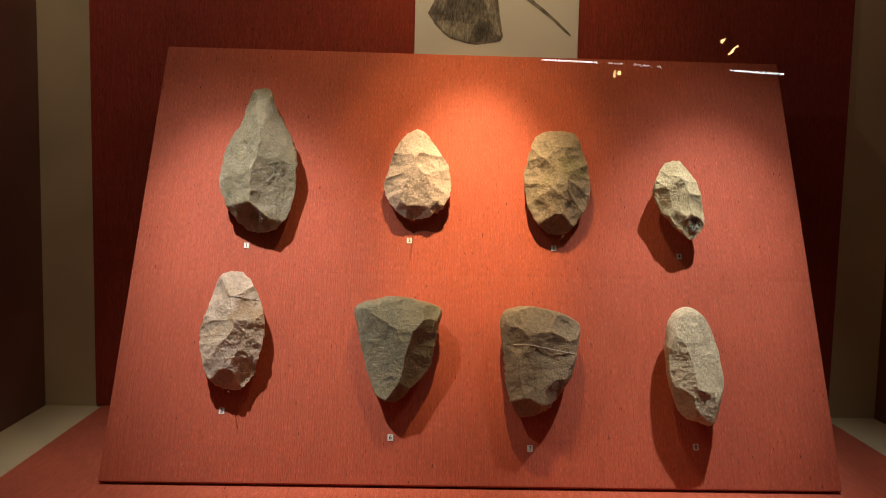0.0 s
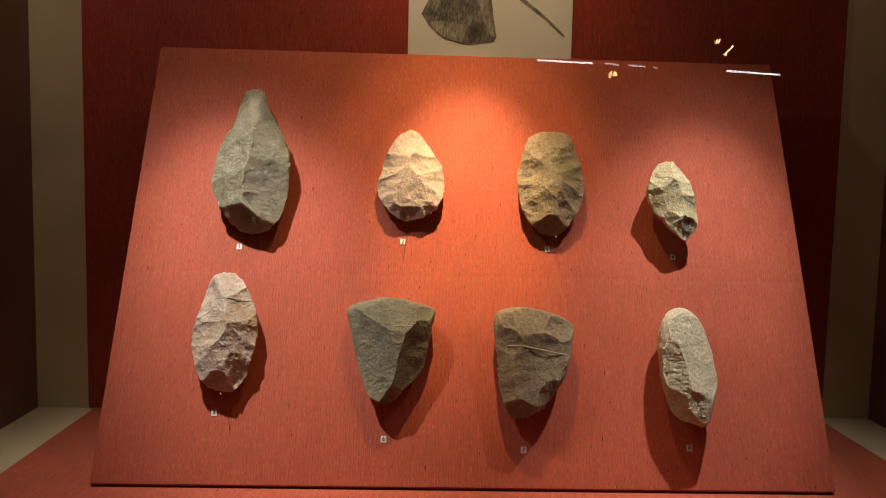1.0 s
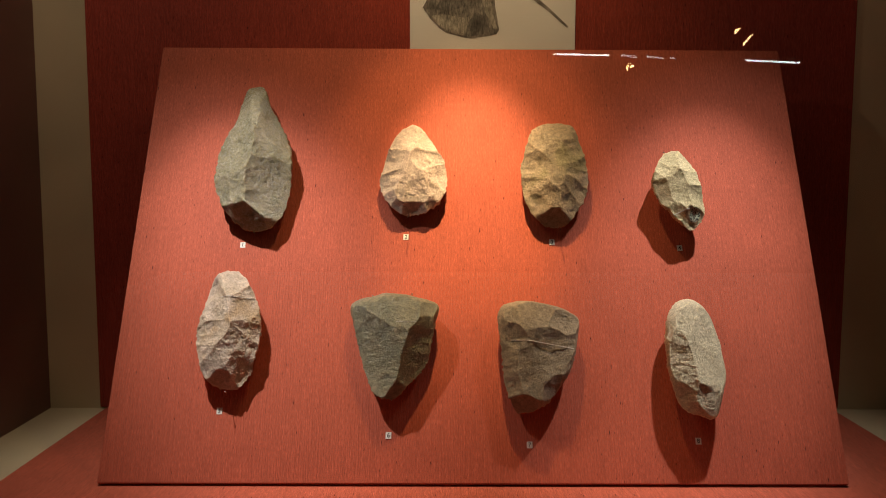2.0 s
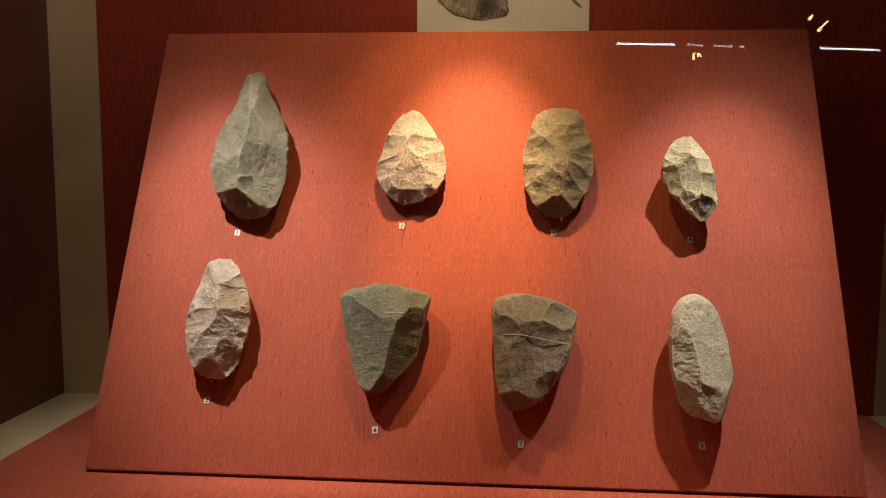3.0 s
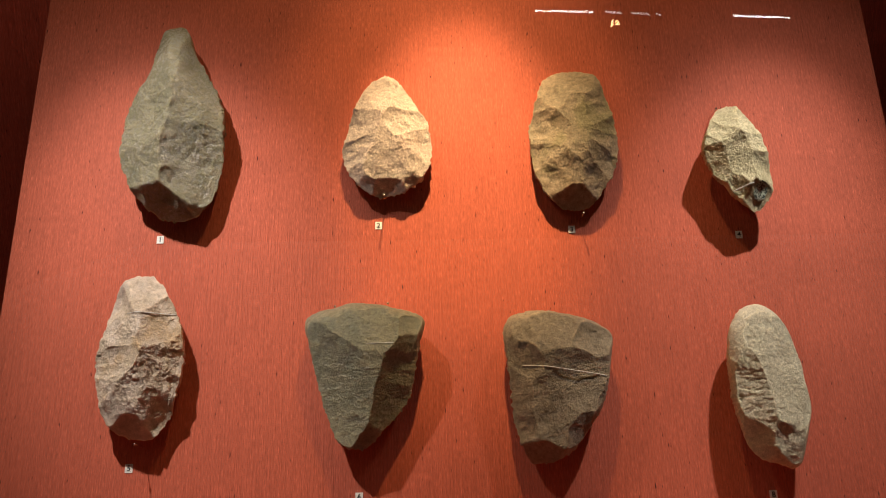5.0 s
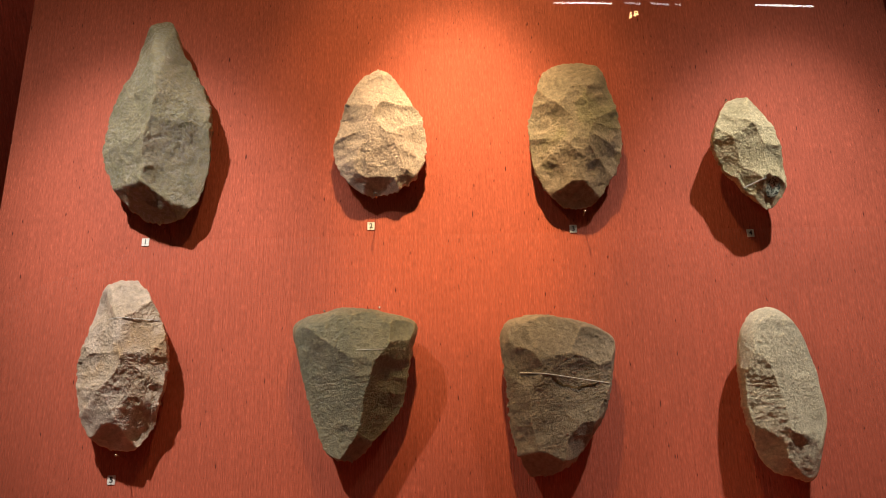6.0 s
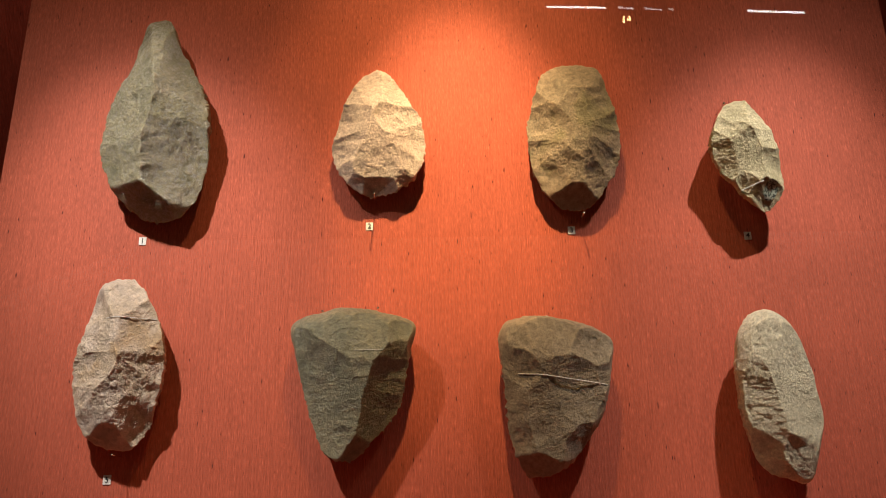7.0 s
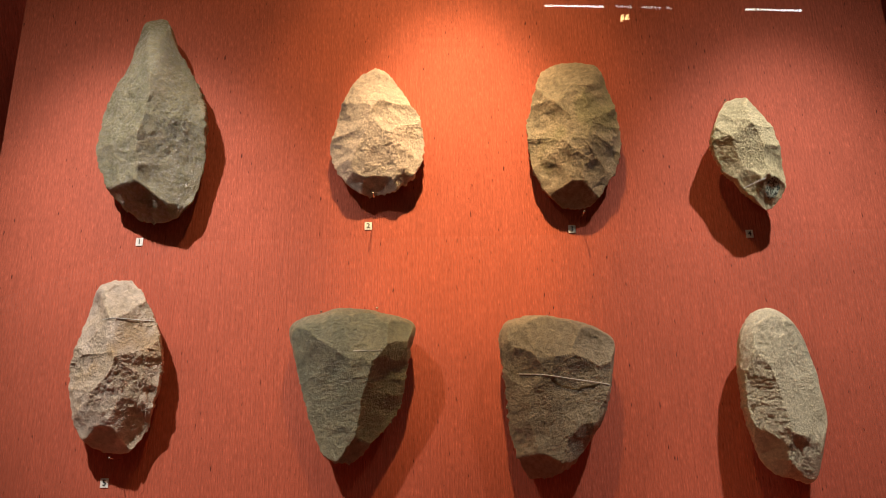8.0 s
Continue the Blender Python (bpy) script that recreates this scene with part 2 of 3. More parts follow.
def flat_shape(corners, y0, y1, jag=0.0009):
    """A thin printed shape with an uneven edge."""
    rng = random.Random(len(corners))
    points = []
    for (x, z), (x2, z2) in zip(corners, corners[1:] + corners[:1]):
        steps = max(2, int(math.hypot(x2 - x, z2 - z) / 0.0035))
        for k in range(steps):
            f = k / steps
            points.append((x + (x2 - x) * f + rng.uniform(-jag, jag), z + (z2 - z) * f + rng.uniform(-jag, jag)))
    bm = bmesh.new()
    lo = [bm.verts.new((x, y0, z)) for x, z in points]
    hi = [bm.verts.new((x, y1, z)) for x, z in points]
    bm.faces.new(lo)
    bm.faces.new(hi[::-1])
    for i in range(len(points)):
        j = (i + 1) % len(points)
        bm.faces.new((lo[i], lo[j], hi[j], hi[i]))
    return bm


def print_ink(name, dark, light, scale, lean):
    """Engraver's shading: fine strokes over soft tone."""
    m, n, l, b = material(name, dark, 0.5)
    tc, mp = n.new("ShaderNodeTexCoord"), n.new("ShaderNodeMapping")
    mp.inputs["Rotation"].default_value = (0, radians(lean), 0)
    mp.inputs["Scale"].default_value = (1, 1, 0.22)
    l.new(tc.outputs["Object"], mp.inputs["Vector"])
    strokes = noisy(n, l, mp.outputs["Vector"], scale, 4, 0.7)
    tone = noisy(n, l, coords(n, l), 38, 4, 0.6)
    c = mixed(n, l, ramp(n, l, strokes, (0.36, dark), (0.64, light)), ramp(n, l, tone, (0.34, (0.45, 0.45, 0.45)), (0.66, (1.3, 1.3, 1.3))), 1.0, "MULTIPLY")
    l.new(c, b.inputs["Base Color"])
    return m


INK_GREY = print_ink("grey_print_ink", (0.10, 0.093, 0.086), (0.36, 0.335, 0.29), 420, 35)
INK_DARK = print_ink("dark_print_ink", (0.07, 0.064, 0.06), (0.24, 0.225, 0.2), 420, -20)
INK_STICK = print_ink("stick_print_ink", (0.12, 0.11, 0.1), (0.42, 0.4, 0.35), 420, 55)
INK_PALE = print_ink("pale_print_ink", (0.2, 0.19, 0.16), (0.55, 0.52, 0.44), 420, -30)
part("drawn_stone", flat_shape([(-0.128, 0.250), (-0.112, 0.228), (-0.088, 0.206), (-0.060, 0.199), (-0.040, 0.195), (-0.012, 0.199), (0.008, 0.203), (0.012, 0.213), (0.004, 0.250), (0.0, 0.30), (-0.02, 0.36), (-0.07, 0.37), (-0.10, 0.33), (-0.113, 0.278)], -0.0034, -0.003), INK_GREY, picture, "grey printed stone")
part("drawn_facet", flat_shape([(-0.112, 0.235), (-0.0925, 0.2386), (-0.0527, 0.232), (-0.0368, 0.236), (-0.0474, 0.219), (-0.050, 0.200), (-0.074, 0.2045), (-0.100, 0.2195)], -0.0038, -0.0034, 0.0006), INK_PALE, picture, "pale printed facet")
part("drawn_facet", flat_shape([(-0.044, 0.226), (-0.030, 0.243), (-0.018, 0.236), (-0.004, 0.212), (-0.012, 0.203), (-0.040, 0.199)], -0.0038, -0.0034, 0.0006), INK_DARK, picture, "dark printed facet")
part("drawn_facet", flat_shape([(-0.026, 0.285), (-0.006, 0.285), (0.0, 0.24), (0.009, 0.211), (0.002, 0.213), (-0.013, 0.240)], -0.0038, -0.0034, 0.0006), INK_PALE, picture, "pale printed facet")
part("drawn_facet", flat_shape([(-0.085, 0.285), (-0.045, 0.285), (-0.060, 0.250), (-0.080, 0.244), (-0.105, 0.247)], -0.0038, -0.0034, 0.0006), INK_DARK, picture, "dark printed facet")
part("drawn_stick", flat_shape([(0.034, 0.294), (0.060, 0.274), (0.100, 0.245), (0.136, 0.2145), (0.139, 0.217), (0.104, 0.249), (0.064, 0.280), (0.040, 0.299)], -0.0034, -0.003, 0.0006), INK_STICK, picture, "grey printed stick")

# ---------------------------------------------------------------- the leaning board
display_board = tagged(base_empty("display_board", BOARD), "large red woven silk board leaning back in the case", "display board")


def board_panel():
    bm = bmesh.new()
    front = [(-0.540, 0.0), (0.540, 0.0), (0.548, 0.739), (-0.540, 0.744)]
    lo = [bm.verts.new((x, 0, z)) for x, z in front]
    hi = [bm.verts.new((x, 0.009, z)) for x, z in front]
    bm.faces.new(lo)
    bm.faces.new(hi)
    for i in range(4):
        j = (i + 1) % 4
        bm.faces.new((lo[i], lo[j], hi[j], hi[i]))
    bmesh.ops.bevel(bm, geom=bm.edges[:], offset=0.0018, segments=2, affect="EDGES")
    return bm


part("panel", board_panel(), SILK_BOARD, display_board)

# ---------------------------------------------------------------- the stones
def noise_at(points):
    return np.array([noise.noise(Vector(p)) for p in points])


def stone_mesh(radii, thick, back, facets, seed, scars=40, chips=420, rim=16, power=6.0, taper=0.5, struck=15, shelf=0, rough=1.0, jag=1.0, pitted=None, rings=96, sides=300):
    """A knapped stone. radii: outline in mm, clockwise from the top. facets: (u, v, height, way it falls in degrees, slope, hollow) in mm,
    the large flake faces cut into the swelling front. scars, chips: how many smaller flakes were struck off, in two sizes.
    struck: how many flakes were struck off inward from the edge, shelf mm above it. rim: how far its edge stands off the board. jag: how deep the notches of the edge are. pitted: a rotten side, left of a line."""
    rng = random.Random(seed)
    count = len(radii)

    def outline(a):
        f = (a / (2 * math.pi)) % 1 * count
        i, t = int(f), f - int(f)
        p = [radii[(i + k) % count] for k in (-1, 0, 1, 2)]
        r = p[1] + 0.5 * t * (p[2] - p[0] + t * (2 * p[0] - 5 * p[1] + 4 * p[2] - p[3] + t * (3 * (p[1] - p[2]) + p[3] - p[0])))
        return r

    def nicks(a):
        q = Vector((math.sin(a) * 3, math.cos(a) * 3, seed * 1.7))
        return jag * (2.6 * abs(noise.noise(q * 2.2)) + 3.2 * abs(noise.noise(q * 5.0)) + 2.0 * abs(noise.noise(q * 11)) - 2.3)

    angles = np.arange(sides) * 2 * math.pi / sides
    plain = np.array([outline(a) for a in angles])
    edge = plain + np.array([nicks(a) for a in angles])
    steps = [((j + 1) / rings) ** 0.8 for j in range(rings)]
    rho = np.concatenate(([0.0], np.repeat(steps, sides)))
    u = np.concatenate(([0.0], np.concatenate([edge * r * np.sin(angles) for r in steps])))
    v = np.concatenate(([0.0], np.concatenate([edge * r * np.cos(angles) for r in steps])))

    flat = np.column_stack((u, v, np.full(len(u), seed * 31.0)))
    du, dv = 5 * noise_at(flat * 0.05), 5 * noise_at(flat * 0.05 + 37)
    swell = np.concatenate(([0.0], np.concatenate([edge * r / (plain + 1.5 * jag) for r in steps])))
    front = thick * np.maximum(0.0, 1 - np.minimum(1, swell) ** power) ** taper
    for x, y, h, way, slope, *hollow in facets:
        w, x1, y1 = radians(way), u + du * 0.6 - x, v + dv * 0.6 - y
        front = np.minimum(front, h - slope * (math.cos(w) * x1 + math.sin(w) * y1) + (hollow[0] if hollow else 0.0006) * (x1 ** 2 + y1 ** 2))
    for k in range(struck):
        a = (k + rng.uniform(-0.4, 0.4)) / struck * 2 * math.pi
        way, reach, slope = a + rng.gauss(0, 0.2), outline(a), rng.uniform(0.4, 0.75)
        start = rng.uniform(0.62, 0.80)
        x1, y1 = u + du * 0.7 - start * reach * math.sin(a), v + dv * 0.7 - start * reach * math.cos(a)
        down, side = math.sin(way) * x1 + math.cos(way) * y1, math.cos(way) * x1 - math.sin(way) * y1
        front = np.minimum(front, shelf + rng.uniform(3, 10) + slope * (1 - start) * reach - slope * down + 0.002 * down ** 2 + rng.uniform(0.006, 0.016) * side ** 2)
    short = np.maximum(0, -1.0 - front[-sides:])
    short = np.mean([np.roll(short, k) for k in range(-9, 10)], axis=0)
    front[1:] += np.tile(short, rings) * rho[1:] ** 6

    # flakes of three sizes: shallow tilted bowls that bite into the front
    bitten = np.zeros(len(u))
    for number, r0, r1, depth, lean in ((scars, 10, 24, 2.6, 0.5), (chips, 3.5, 8, 1.2, 0.6), (chips, 2, 4, 0.7, 0.6)):
        for _ in range(number):
            at = rng.randrange(len(u))
            far, deep = rng.uniform(r0, r1), depth * rng.uniform(0.35, 1.0) * rough
            x1, y1 = u + du * 0.5 - u[at], v + dv * 0.5 - v[at]
            turn, thin = rng.uniform(0, math.pi), rng.uniform(0.5, 1.0)
            across, along = (math.cos(turn) * x1 + math.sin(turn) * y1) / thin, math.cos(turn) * y1 - math.sin(turn) * x1
            lean_x, lean_y = (rng.uniform(-lean, lean) * deep / far for _ in "xy")
            bitten = np.minimum(bitten, deep * ((across ** 2 + along ** 2) / far ** 2 - 1) + lean_x * x1 + lean_y * y1)
    fine = 0.6 * noise_at(flat * 0.13) + 0.6 * np.abs(noise_at(flat * 0.24)) + 0.55 * noise_at(flat * 0.42) + 0.42 * noise_at(flat * 0.75)
    if pitted:
        inside = np.clip((pitted[0] - u - pitted[1] * v) / 6, 0, 1)
        fine -= inside * (1.6 * np.maximum(0, noise_at(flat * (0.11, 0.16, 1))) + 1.3 * np.maximum(0, noise_at(flat * (0.24, 0.36, 1) + 11)))
    out = rim + front + (bitten + fine * rough) * np.clip((1 - rho) * 9, 0.12, 1)

    points = list(zip(u / 1000, -out / 1000, v / 1000))
    for j in range(1, 9):
        r = 1 - (j / 9) ** 1.4
        for a, e in zip(angles, edge):
            d = back * (1 - r ** power) ** 0.55
            points.append((e * r * math.sin(a) / 1000, -(rim - d) / 1000, e * r * math.cos(a) / 1000))
    bm = bmesh.new()
    verts = [bm.verts.new(p) for p in points]
    rows = [verts[1 + j * sides:1 + (j + 1) * sides] for j in range(rings + 8)]
    for k in range(sides):
        bm.faces.new((verts[0], rows[0][k], rows[0][(k + 1) % sides]))
    for a, b in zip(rows, rows[1:]):
        for k in range(sides):
            j = (k + 1) % sides
            bm.faces.new((a[k], b[k], b[j], a[j]))
    bm.faces.new(rows[-1])
    return bm


def stone(name, x, s, mat, label, smooth=True, **shape):
    ob = new(name, mesh_of(name, stone_mesh(**shape), mat, smooth))
    ob.matrix_world = BOARD @ Matrix.Translation((x, 0, s))
    return tagged(ob, label, "stone tool", "stone tools on the board")


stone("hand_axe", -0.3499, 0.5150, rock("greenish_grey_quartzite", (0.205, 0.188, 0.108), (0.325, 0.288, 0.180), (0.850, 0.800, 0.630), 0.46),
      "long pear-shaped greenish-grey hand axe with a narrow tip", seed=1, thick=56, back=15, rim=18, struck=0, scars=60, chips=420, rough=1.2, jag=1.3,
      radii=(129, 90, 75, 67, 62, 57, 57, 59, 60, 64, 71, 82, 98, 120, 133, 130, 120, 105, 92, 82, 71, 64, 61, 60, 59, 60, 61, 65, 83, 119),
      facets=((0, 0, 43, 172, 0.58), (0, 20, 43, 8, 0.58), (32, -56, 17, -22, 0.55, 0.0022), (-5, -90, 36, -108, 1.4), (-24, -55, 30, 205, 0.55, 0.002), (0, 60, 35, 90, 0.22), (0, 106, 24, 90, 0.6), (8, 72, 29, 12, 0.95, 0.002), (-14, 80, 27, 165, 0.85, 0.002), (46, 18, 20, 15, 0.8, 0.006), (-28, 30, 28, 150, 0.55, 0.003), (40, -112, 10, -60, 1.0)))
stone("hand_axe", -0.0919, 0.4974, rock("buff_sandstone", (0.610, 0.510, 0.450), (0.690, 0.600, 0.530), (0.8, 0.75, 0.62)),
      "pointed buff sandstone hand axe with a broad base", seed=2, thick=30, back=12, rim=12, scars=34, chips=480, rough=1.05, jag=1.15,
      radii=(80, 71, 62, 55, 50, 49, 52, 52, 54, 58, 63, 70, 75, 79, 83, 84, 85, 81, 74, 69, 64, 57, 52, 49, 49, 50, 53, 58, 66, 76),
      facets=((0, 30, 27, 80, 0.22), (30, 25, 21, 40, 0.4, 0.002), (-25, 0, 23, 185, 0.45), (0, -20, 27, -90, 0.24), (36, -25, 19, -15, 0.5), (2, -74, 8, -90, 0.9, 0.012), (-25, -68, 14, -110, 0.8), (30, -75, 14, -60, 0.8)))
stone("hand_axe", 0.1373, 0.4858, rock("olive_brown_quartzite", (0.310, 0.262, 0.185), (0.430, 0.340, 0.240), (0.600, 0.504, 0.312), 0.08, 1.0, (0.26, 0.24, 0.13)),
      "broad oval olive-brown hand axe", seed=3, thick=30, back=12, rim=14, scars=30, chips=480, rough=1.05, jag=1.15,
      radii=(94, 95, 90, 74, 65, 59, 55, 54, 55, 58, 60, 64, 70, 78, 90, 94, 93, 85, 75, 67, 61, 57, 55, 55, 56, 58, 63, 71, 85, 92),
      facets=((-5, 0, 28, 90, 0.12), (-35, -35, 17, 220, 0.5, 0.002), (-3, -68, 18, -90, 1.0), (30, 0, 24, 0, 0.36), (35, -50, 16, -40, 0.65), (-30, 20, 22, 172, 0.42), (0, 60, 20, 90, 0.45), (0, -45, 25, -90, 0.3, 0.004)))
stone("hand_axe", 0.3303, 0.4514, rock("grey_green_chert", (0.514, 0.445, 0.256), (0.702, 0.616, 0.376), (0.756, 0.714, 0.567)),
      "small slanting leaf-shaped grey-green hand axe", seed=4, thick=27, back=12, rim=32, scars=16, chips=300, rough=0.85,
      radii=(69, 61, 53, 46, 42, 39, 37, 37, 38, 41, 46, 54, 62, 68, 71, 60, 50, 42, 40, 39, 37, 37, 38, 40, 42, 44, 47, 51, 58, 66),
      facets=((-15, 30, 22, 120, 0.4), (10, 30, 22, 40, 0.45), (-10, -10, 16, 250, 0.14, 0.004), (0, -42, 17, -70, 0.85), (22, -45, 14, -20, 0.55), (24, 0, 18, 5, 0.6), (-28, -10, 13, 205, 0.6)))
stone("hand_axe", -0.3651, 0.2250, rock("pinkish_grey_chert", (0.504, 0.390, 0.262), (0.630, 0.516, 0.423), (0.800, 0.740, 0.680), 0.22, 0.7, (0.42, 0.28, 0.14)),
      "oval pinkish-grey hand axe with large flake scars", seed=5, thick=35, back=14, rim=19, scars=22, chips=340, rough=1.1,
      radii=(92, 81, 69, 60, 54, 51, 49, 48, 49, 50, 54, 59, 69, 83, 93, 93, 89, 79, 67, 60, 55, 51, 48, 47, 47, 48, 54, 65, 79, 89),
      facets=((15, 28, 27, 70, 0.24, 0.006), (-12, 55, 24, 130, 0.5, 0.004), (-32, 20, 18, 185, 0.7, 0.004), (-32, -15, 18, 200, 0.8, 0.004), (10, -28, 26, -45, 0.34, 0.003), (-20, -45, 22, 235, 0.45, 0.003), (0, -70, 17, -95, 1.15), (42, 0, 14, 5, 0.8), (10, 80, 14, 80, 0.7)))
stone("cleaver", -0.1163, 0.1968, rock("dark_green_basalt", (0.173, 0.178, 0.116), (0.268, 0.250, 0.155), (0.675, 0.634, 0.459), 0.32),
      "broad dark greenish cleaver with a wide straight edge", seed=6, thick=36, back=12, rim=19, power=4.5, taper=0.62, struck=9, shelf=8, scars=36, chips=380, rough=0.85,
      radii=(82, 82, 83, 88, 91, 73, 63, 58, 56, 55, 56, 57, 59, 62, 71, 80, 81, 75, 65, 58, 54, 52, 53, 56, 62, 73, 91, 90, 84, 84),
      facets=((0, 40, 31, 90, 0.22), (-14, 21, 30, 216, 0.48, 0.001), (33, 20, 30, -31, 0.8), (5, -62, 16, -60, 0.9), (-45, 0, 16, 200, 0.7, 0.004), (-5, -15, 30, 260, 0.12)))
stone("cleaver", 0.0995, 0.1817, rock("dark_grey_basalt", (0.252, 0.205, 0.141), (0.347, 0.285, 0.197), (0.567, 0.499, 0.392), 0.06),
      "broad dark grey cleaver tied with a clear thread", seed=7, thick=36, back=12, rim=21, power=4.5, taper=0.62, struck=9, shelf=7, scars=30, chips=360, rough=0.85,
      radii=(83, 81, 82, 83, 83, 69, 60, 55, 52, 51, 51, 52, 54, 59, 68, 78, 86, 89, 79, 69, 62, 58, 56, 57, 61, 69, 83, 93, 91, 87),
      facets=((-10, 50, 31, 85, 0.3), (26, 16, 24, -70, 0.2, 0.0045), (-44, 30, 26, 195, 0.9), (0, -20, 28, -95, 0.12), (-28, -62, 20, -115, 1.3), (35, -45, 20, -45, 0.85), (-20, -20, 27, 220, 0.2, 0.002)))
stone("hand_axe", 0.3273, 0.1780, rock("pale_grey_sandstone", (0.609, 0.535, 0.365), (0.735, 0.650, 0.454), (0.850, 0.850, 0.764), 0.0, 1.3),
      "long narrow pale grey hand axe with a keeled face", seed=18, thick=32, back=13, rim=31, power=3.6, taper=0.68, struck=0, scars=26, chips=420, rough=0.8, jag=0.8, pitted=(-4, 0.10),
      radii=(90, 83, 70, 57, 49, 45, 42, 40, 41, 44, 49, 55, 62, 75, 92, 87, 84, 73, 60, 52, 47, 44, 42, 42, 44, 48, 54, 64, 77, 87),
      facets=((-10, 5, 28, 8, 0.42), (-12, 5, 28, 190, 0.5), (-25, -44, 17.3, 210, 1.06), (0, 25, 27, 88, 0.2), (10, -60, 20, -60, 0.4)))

# ---------------------------------------------------------------- numbered cards, pins and threads


def number_card(x, s, text):
    ob = tagged(base_empty("number_card", BOARD @ Matrix.Translation((x, 0, s))), "tiny white card with the black number " + text, "label", "number cards on the board")
    part("card", box(-0.0042, 0.0042, -0.0008, 0.0, -0.0048, 0.0048, 0.0002), CARD, ob)
    data = bpy.data.curves.new("digit", "FONT")
    data.body, data.size, data.align_x, data.align_y = text, 0.0085, "CENTER", "CENTER"
    data.extrude = 0.0001
    data.offset = 0.00012
    tmp = new("digit", data)
    me = bpy.data.meshes.new_from_object(tmp.evaluated_get(bpy.context.evaluated_depsgraph_get()))
    bpy.data.objects.remove(tmp)
    me.materials.clear()
    me.materials.append(INK)
    digit = new("digit", me)
    digit.parent = ob
    digit.matrix_basis = pose(0, -0.00105, 0, 90, 0, 0)


for x, s, text in ((-0.3638, 0.3677, "1"), (-0.1031, 0.3818, "2"), (0.1308, 0.3733, "3"), (0.3343, 0.3637, "4"),
                   (-0.3741, 0.1038, "5"), (-0.1229, 0.0686, "6"), (0.0833, 0.0555, "7"), (0.3300, 0.0615, "8")):
    number_card(x, s, text)


def pin(x, s, out):
    bm = rod(bmesh.new(), (0, 0.002, 0), (0, -out, 0), 0.00045, sides=8)
    rod(bm, (0, -out, 0), (0, -out - 0.001, 0), 0.0015, 0.0011, 10)
    ob = new("pin", mesh_of("pin", bm, STEEL, True))
    ob.matrix_world = BOARD @ Matrix.Translation((x, 0, s))
    return tagged(ob, "bright steel pin in the board beside a stone", "pin", "pins in the board")


for x, s, out in ((-0.0952, 0.4085, 0.034), (0.3165, 0.5195, 0.030), (-0.1514, 0.2770, 0.020), (-0.0909, 0.2798, 0.020), (0.0934, 0.2672, 0.020), (0.1415, 0.3850, 0.026), (-0.3608, 0.1270, 0.028)):
    pin(x, s, out)


from mathutils.bvhtree import BVHTree

bpy.context.view_layer.update()
STONES = [o for o in scene.objects if o.get("category") == "stone tool"]
TREES = {o.name: BVHTree.FromPolygons([v.co for v in o.data.vertices], [p.vertices[:] for p in o.data.polygons]) for o in STONES}


def resting(x, s):
    """Where a straight line into the board at (x, s) first meets a stone, in the board's axes."""
    best = None
    for o in STONES:
        at = o.matrix_world.inverted() @ BOARD
        tree = TREES[o.name]
        hit = tree.ray_cast(at @ Vector((x, -0.2, s)), Vector((0, 1, 0)))
        if hit[0] is not None:
            place = at.inverted() @ hit[0]
            if best is None or place.y < best.y:
                best = place
    return best


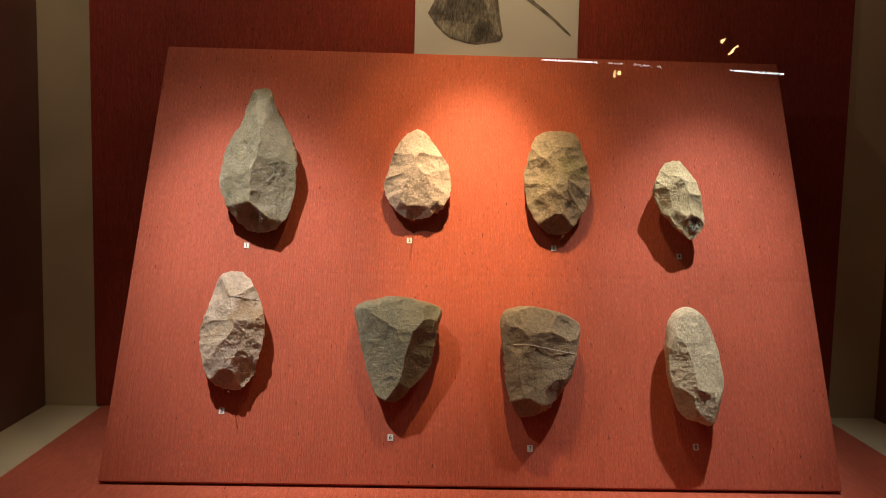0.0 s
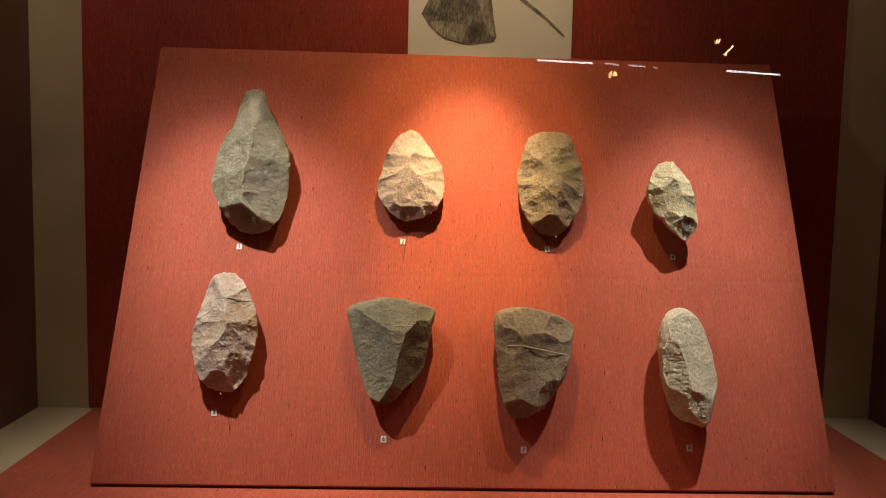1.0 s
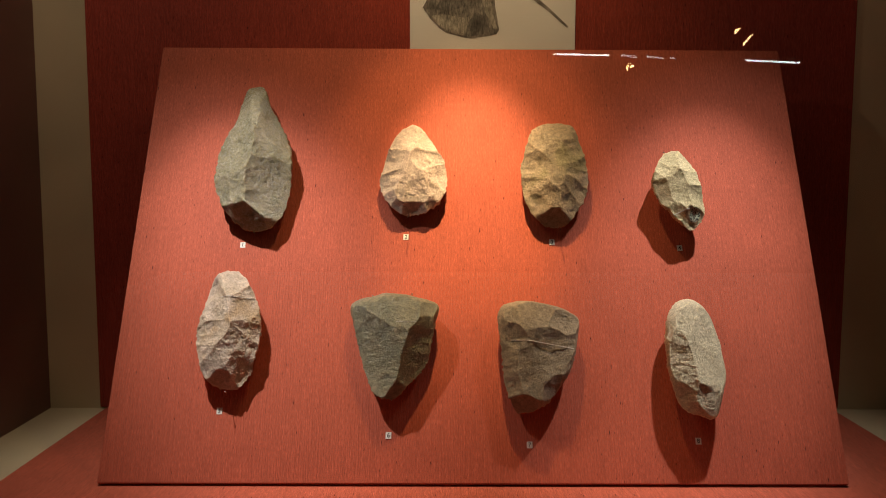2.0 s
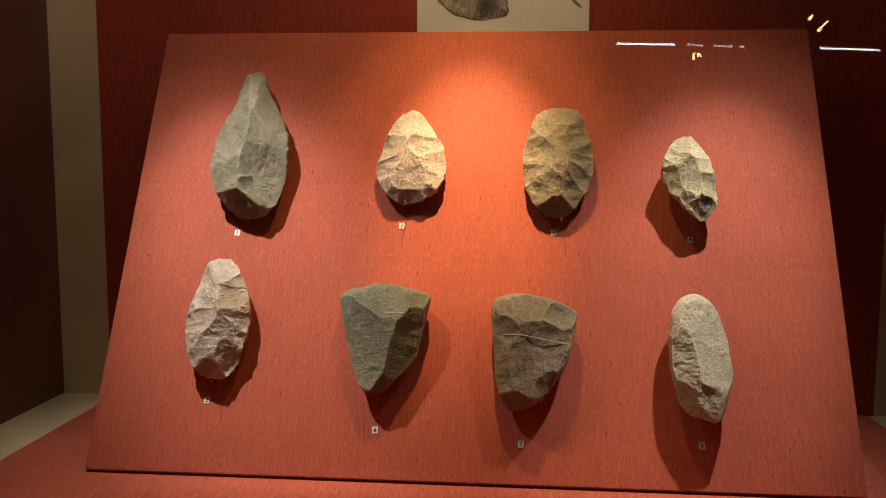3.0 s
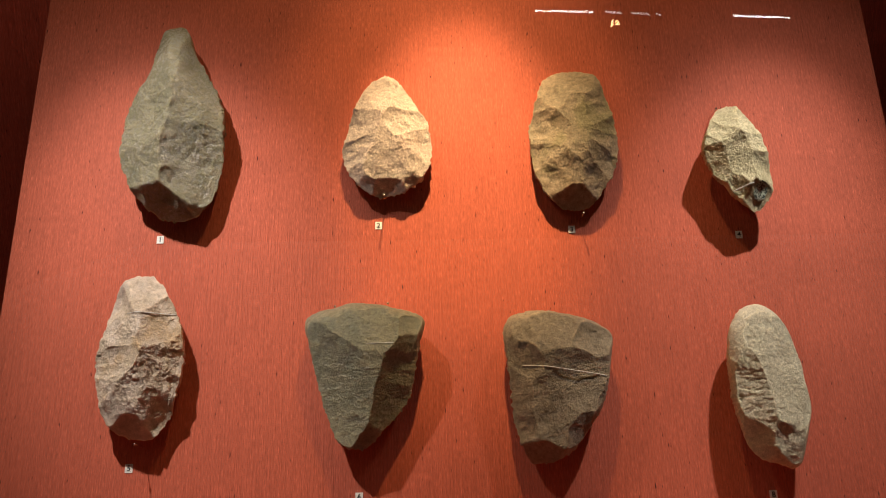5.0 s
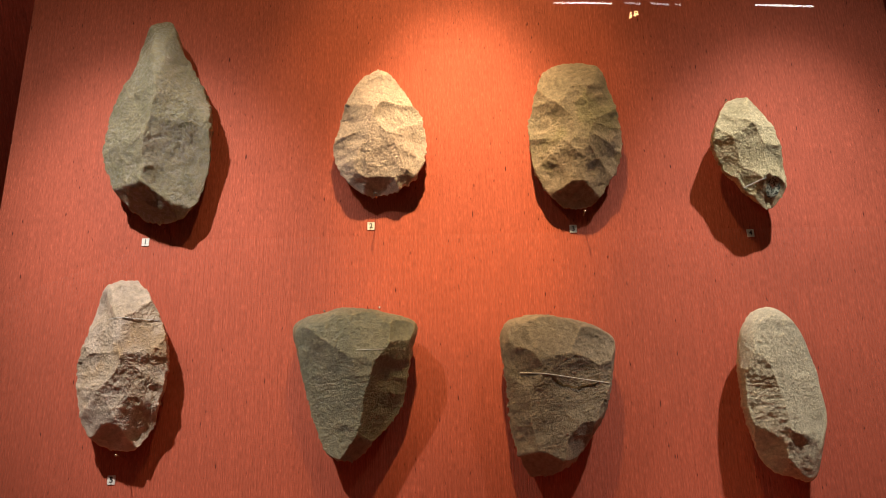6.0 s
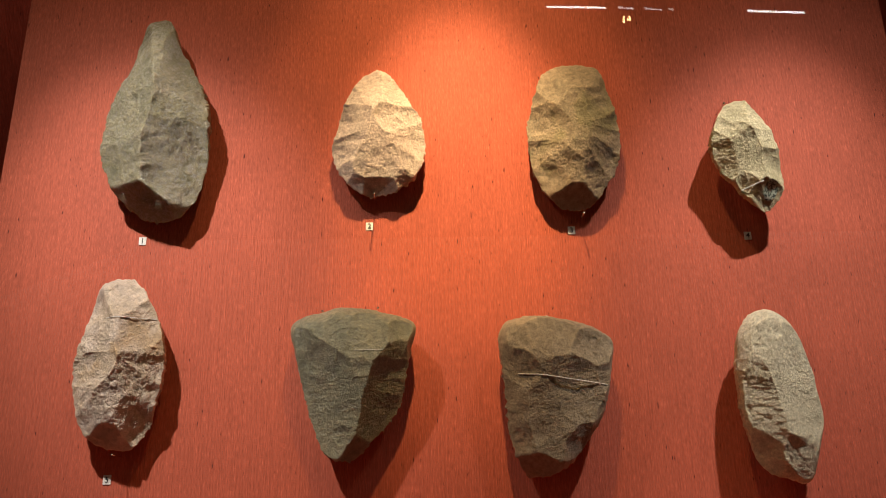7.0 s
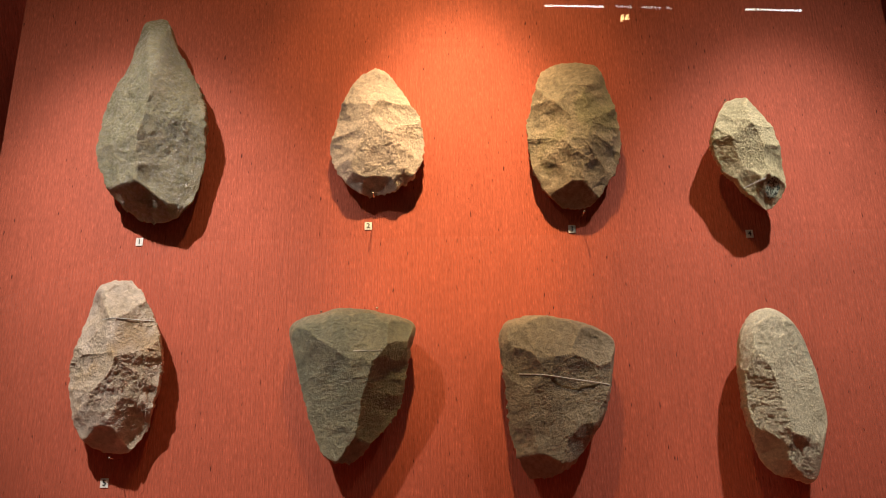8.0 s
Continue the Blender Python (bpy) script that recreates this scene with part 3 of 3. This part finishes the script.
def thread(x0, s0, x1, s1, label, radius=0.00045):
    bm = bmesh.new()
    points = []
    for k in range(25):
        f = k / 24
        p = resting(x0 + (x1 - x0) * f, s0 + (s1 - s0) * f)
        if p:
            points.append(p + Vector((0, -radius * 0.6, 0)))
    taut = []
    for k, p in enumerate(points):
        low = min((points[a].lerp(points[b], (k - a) / (b - a)).y for a in range(k) for b in range(k + 1, len(points))), default=p.y)
        taut.append(Vector((p.x, min(p.y, low), p.z)))
    for a, b in zip(taut, taut[1:]):
        rod(bm, a, b, radius, sides=7)
    ob = new("thread", mesh_of("thread", bm, NYLON, True))
    ob.matrix_world = BOARD
    return tagged(ob, label, "thread", "threads that hold the stones")


thread(0.0574, 0.2014, 0.1500, 0.1890, "clear nylon thread across the dark grey cleaver", 0.0006)
thread(0.3114, 0.4024, 0.3420, 0.4125, "clear nylon thread across the small grey-green hand axe", 0.0006)
thread(-0.3790, 0.2680, -0.3300, 0.2690, "clear nylon thread across the pinkish-grey hand axe", 0.0004)
thread(-0.1130, 0.2270, -0.0830, 0.2270, "clear nylon thread across the dark greenish cleaver", 0.0004)


def paint_mark(x, s, w, h, turn, label):
    """A patch of old paint that lies on a stone, with rows of short dark bars."""
    m, n, l, b = material("pale_green_marking_paint", (0.5, 0.52, 0.4), 0.5)
    spots = noisy(n, l, coords(n, l), 420, 2, 0.5)
    l.new(ramp(n, l, spots, (0.44, (0.05, 0.06, 0.045)), (0.52, (0.50, 0.54, 0.42))), b.inputs["Base Color"])
    bm = bmesh.new()
    c, d = math.cos(radians(turn)), math.sin(radians(turn))
    grid = {}
    for i in range(9):
        for j in range(9):
            u, v = (i / 8 - 0.5) * w, (j / 8 - 0.5) * h
            if (2 * u / w) ** 4 + (2 * v / h) ** 4 > 1.25:
                continue
            p = resting(x + u * c - v * d, s + u * d + v * c)
            if p:
                grid[i, j] = (bm.verts.new(p + Vector((0, -0.0005, 0))), bm.verts.new(p + Vector((0, 0.0004, 0))))
    for (i, j) in grid:
        if all(k in grid for k in ((i + 1, j), (i, j + 1), (i + 1, j + 1))):
            for side in (0, 1):
                bm.faces.new([grid[k][side] for k in ((i, j), (i + 1, j), (i + 1, j + 1), (i, j + 1))])
    ob = new("paint_mark", mesh_of("paint_mark", bm, m, True))
    ob.matrix_world = BOARD
    return tagged(ob, label, "paint mark")


paint_mark(0.3515, 0.4040, 0.016, 0.022, -25, "speckled pale green paint mark on the small hand axe")
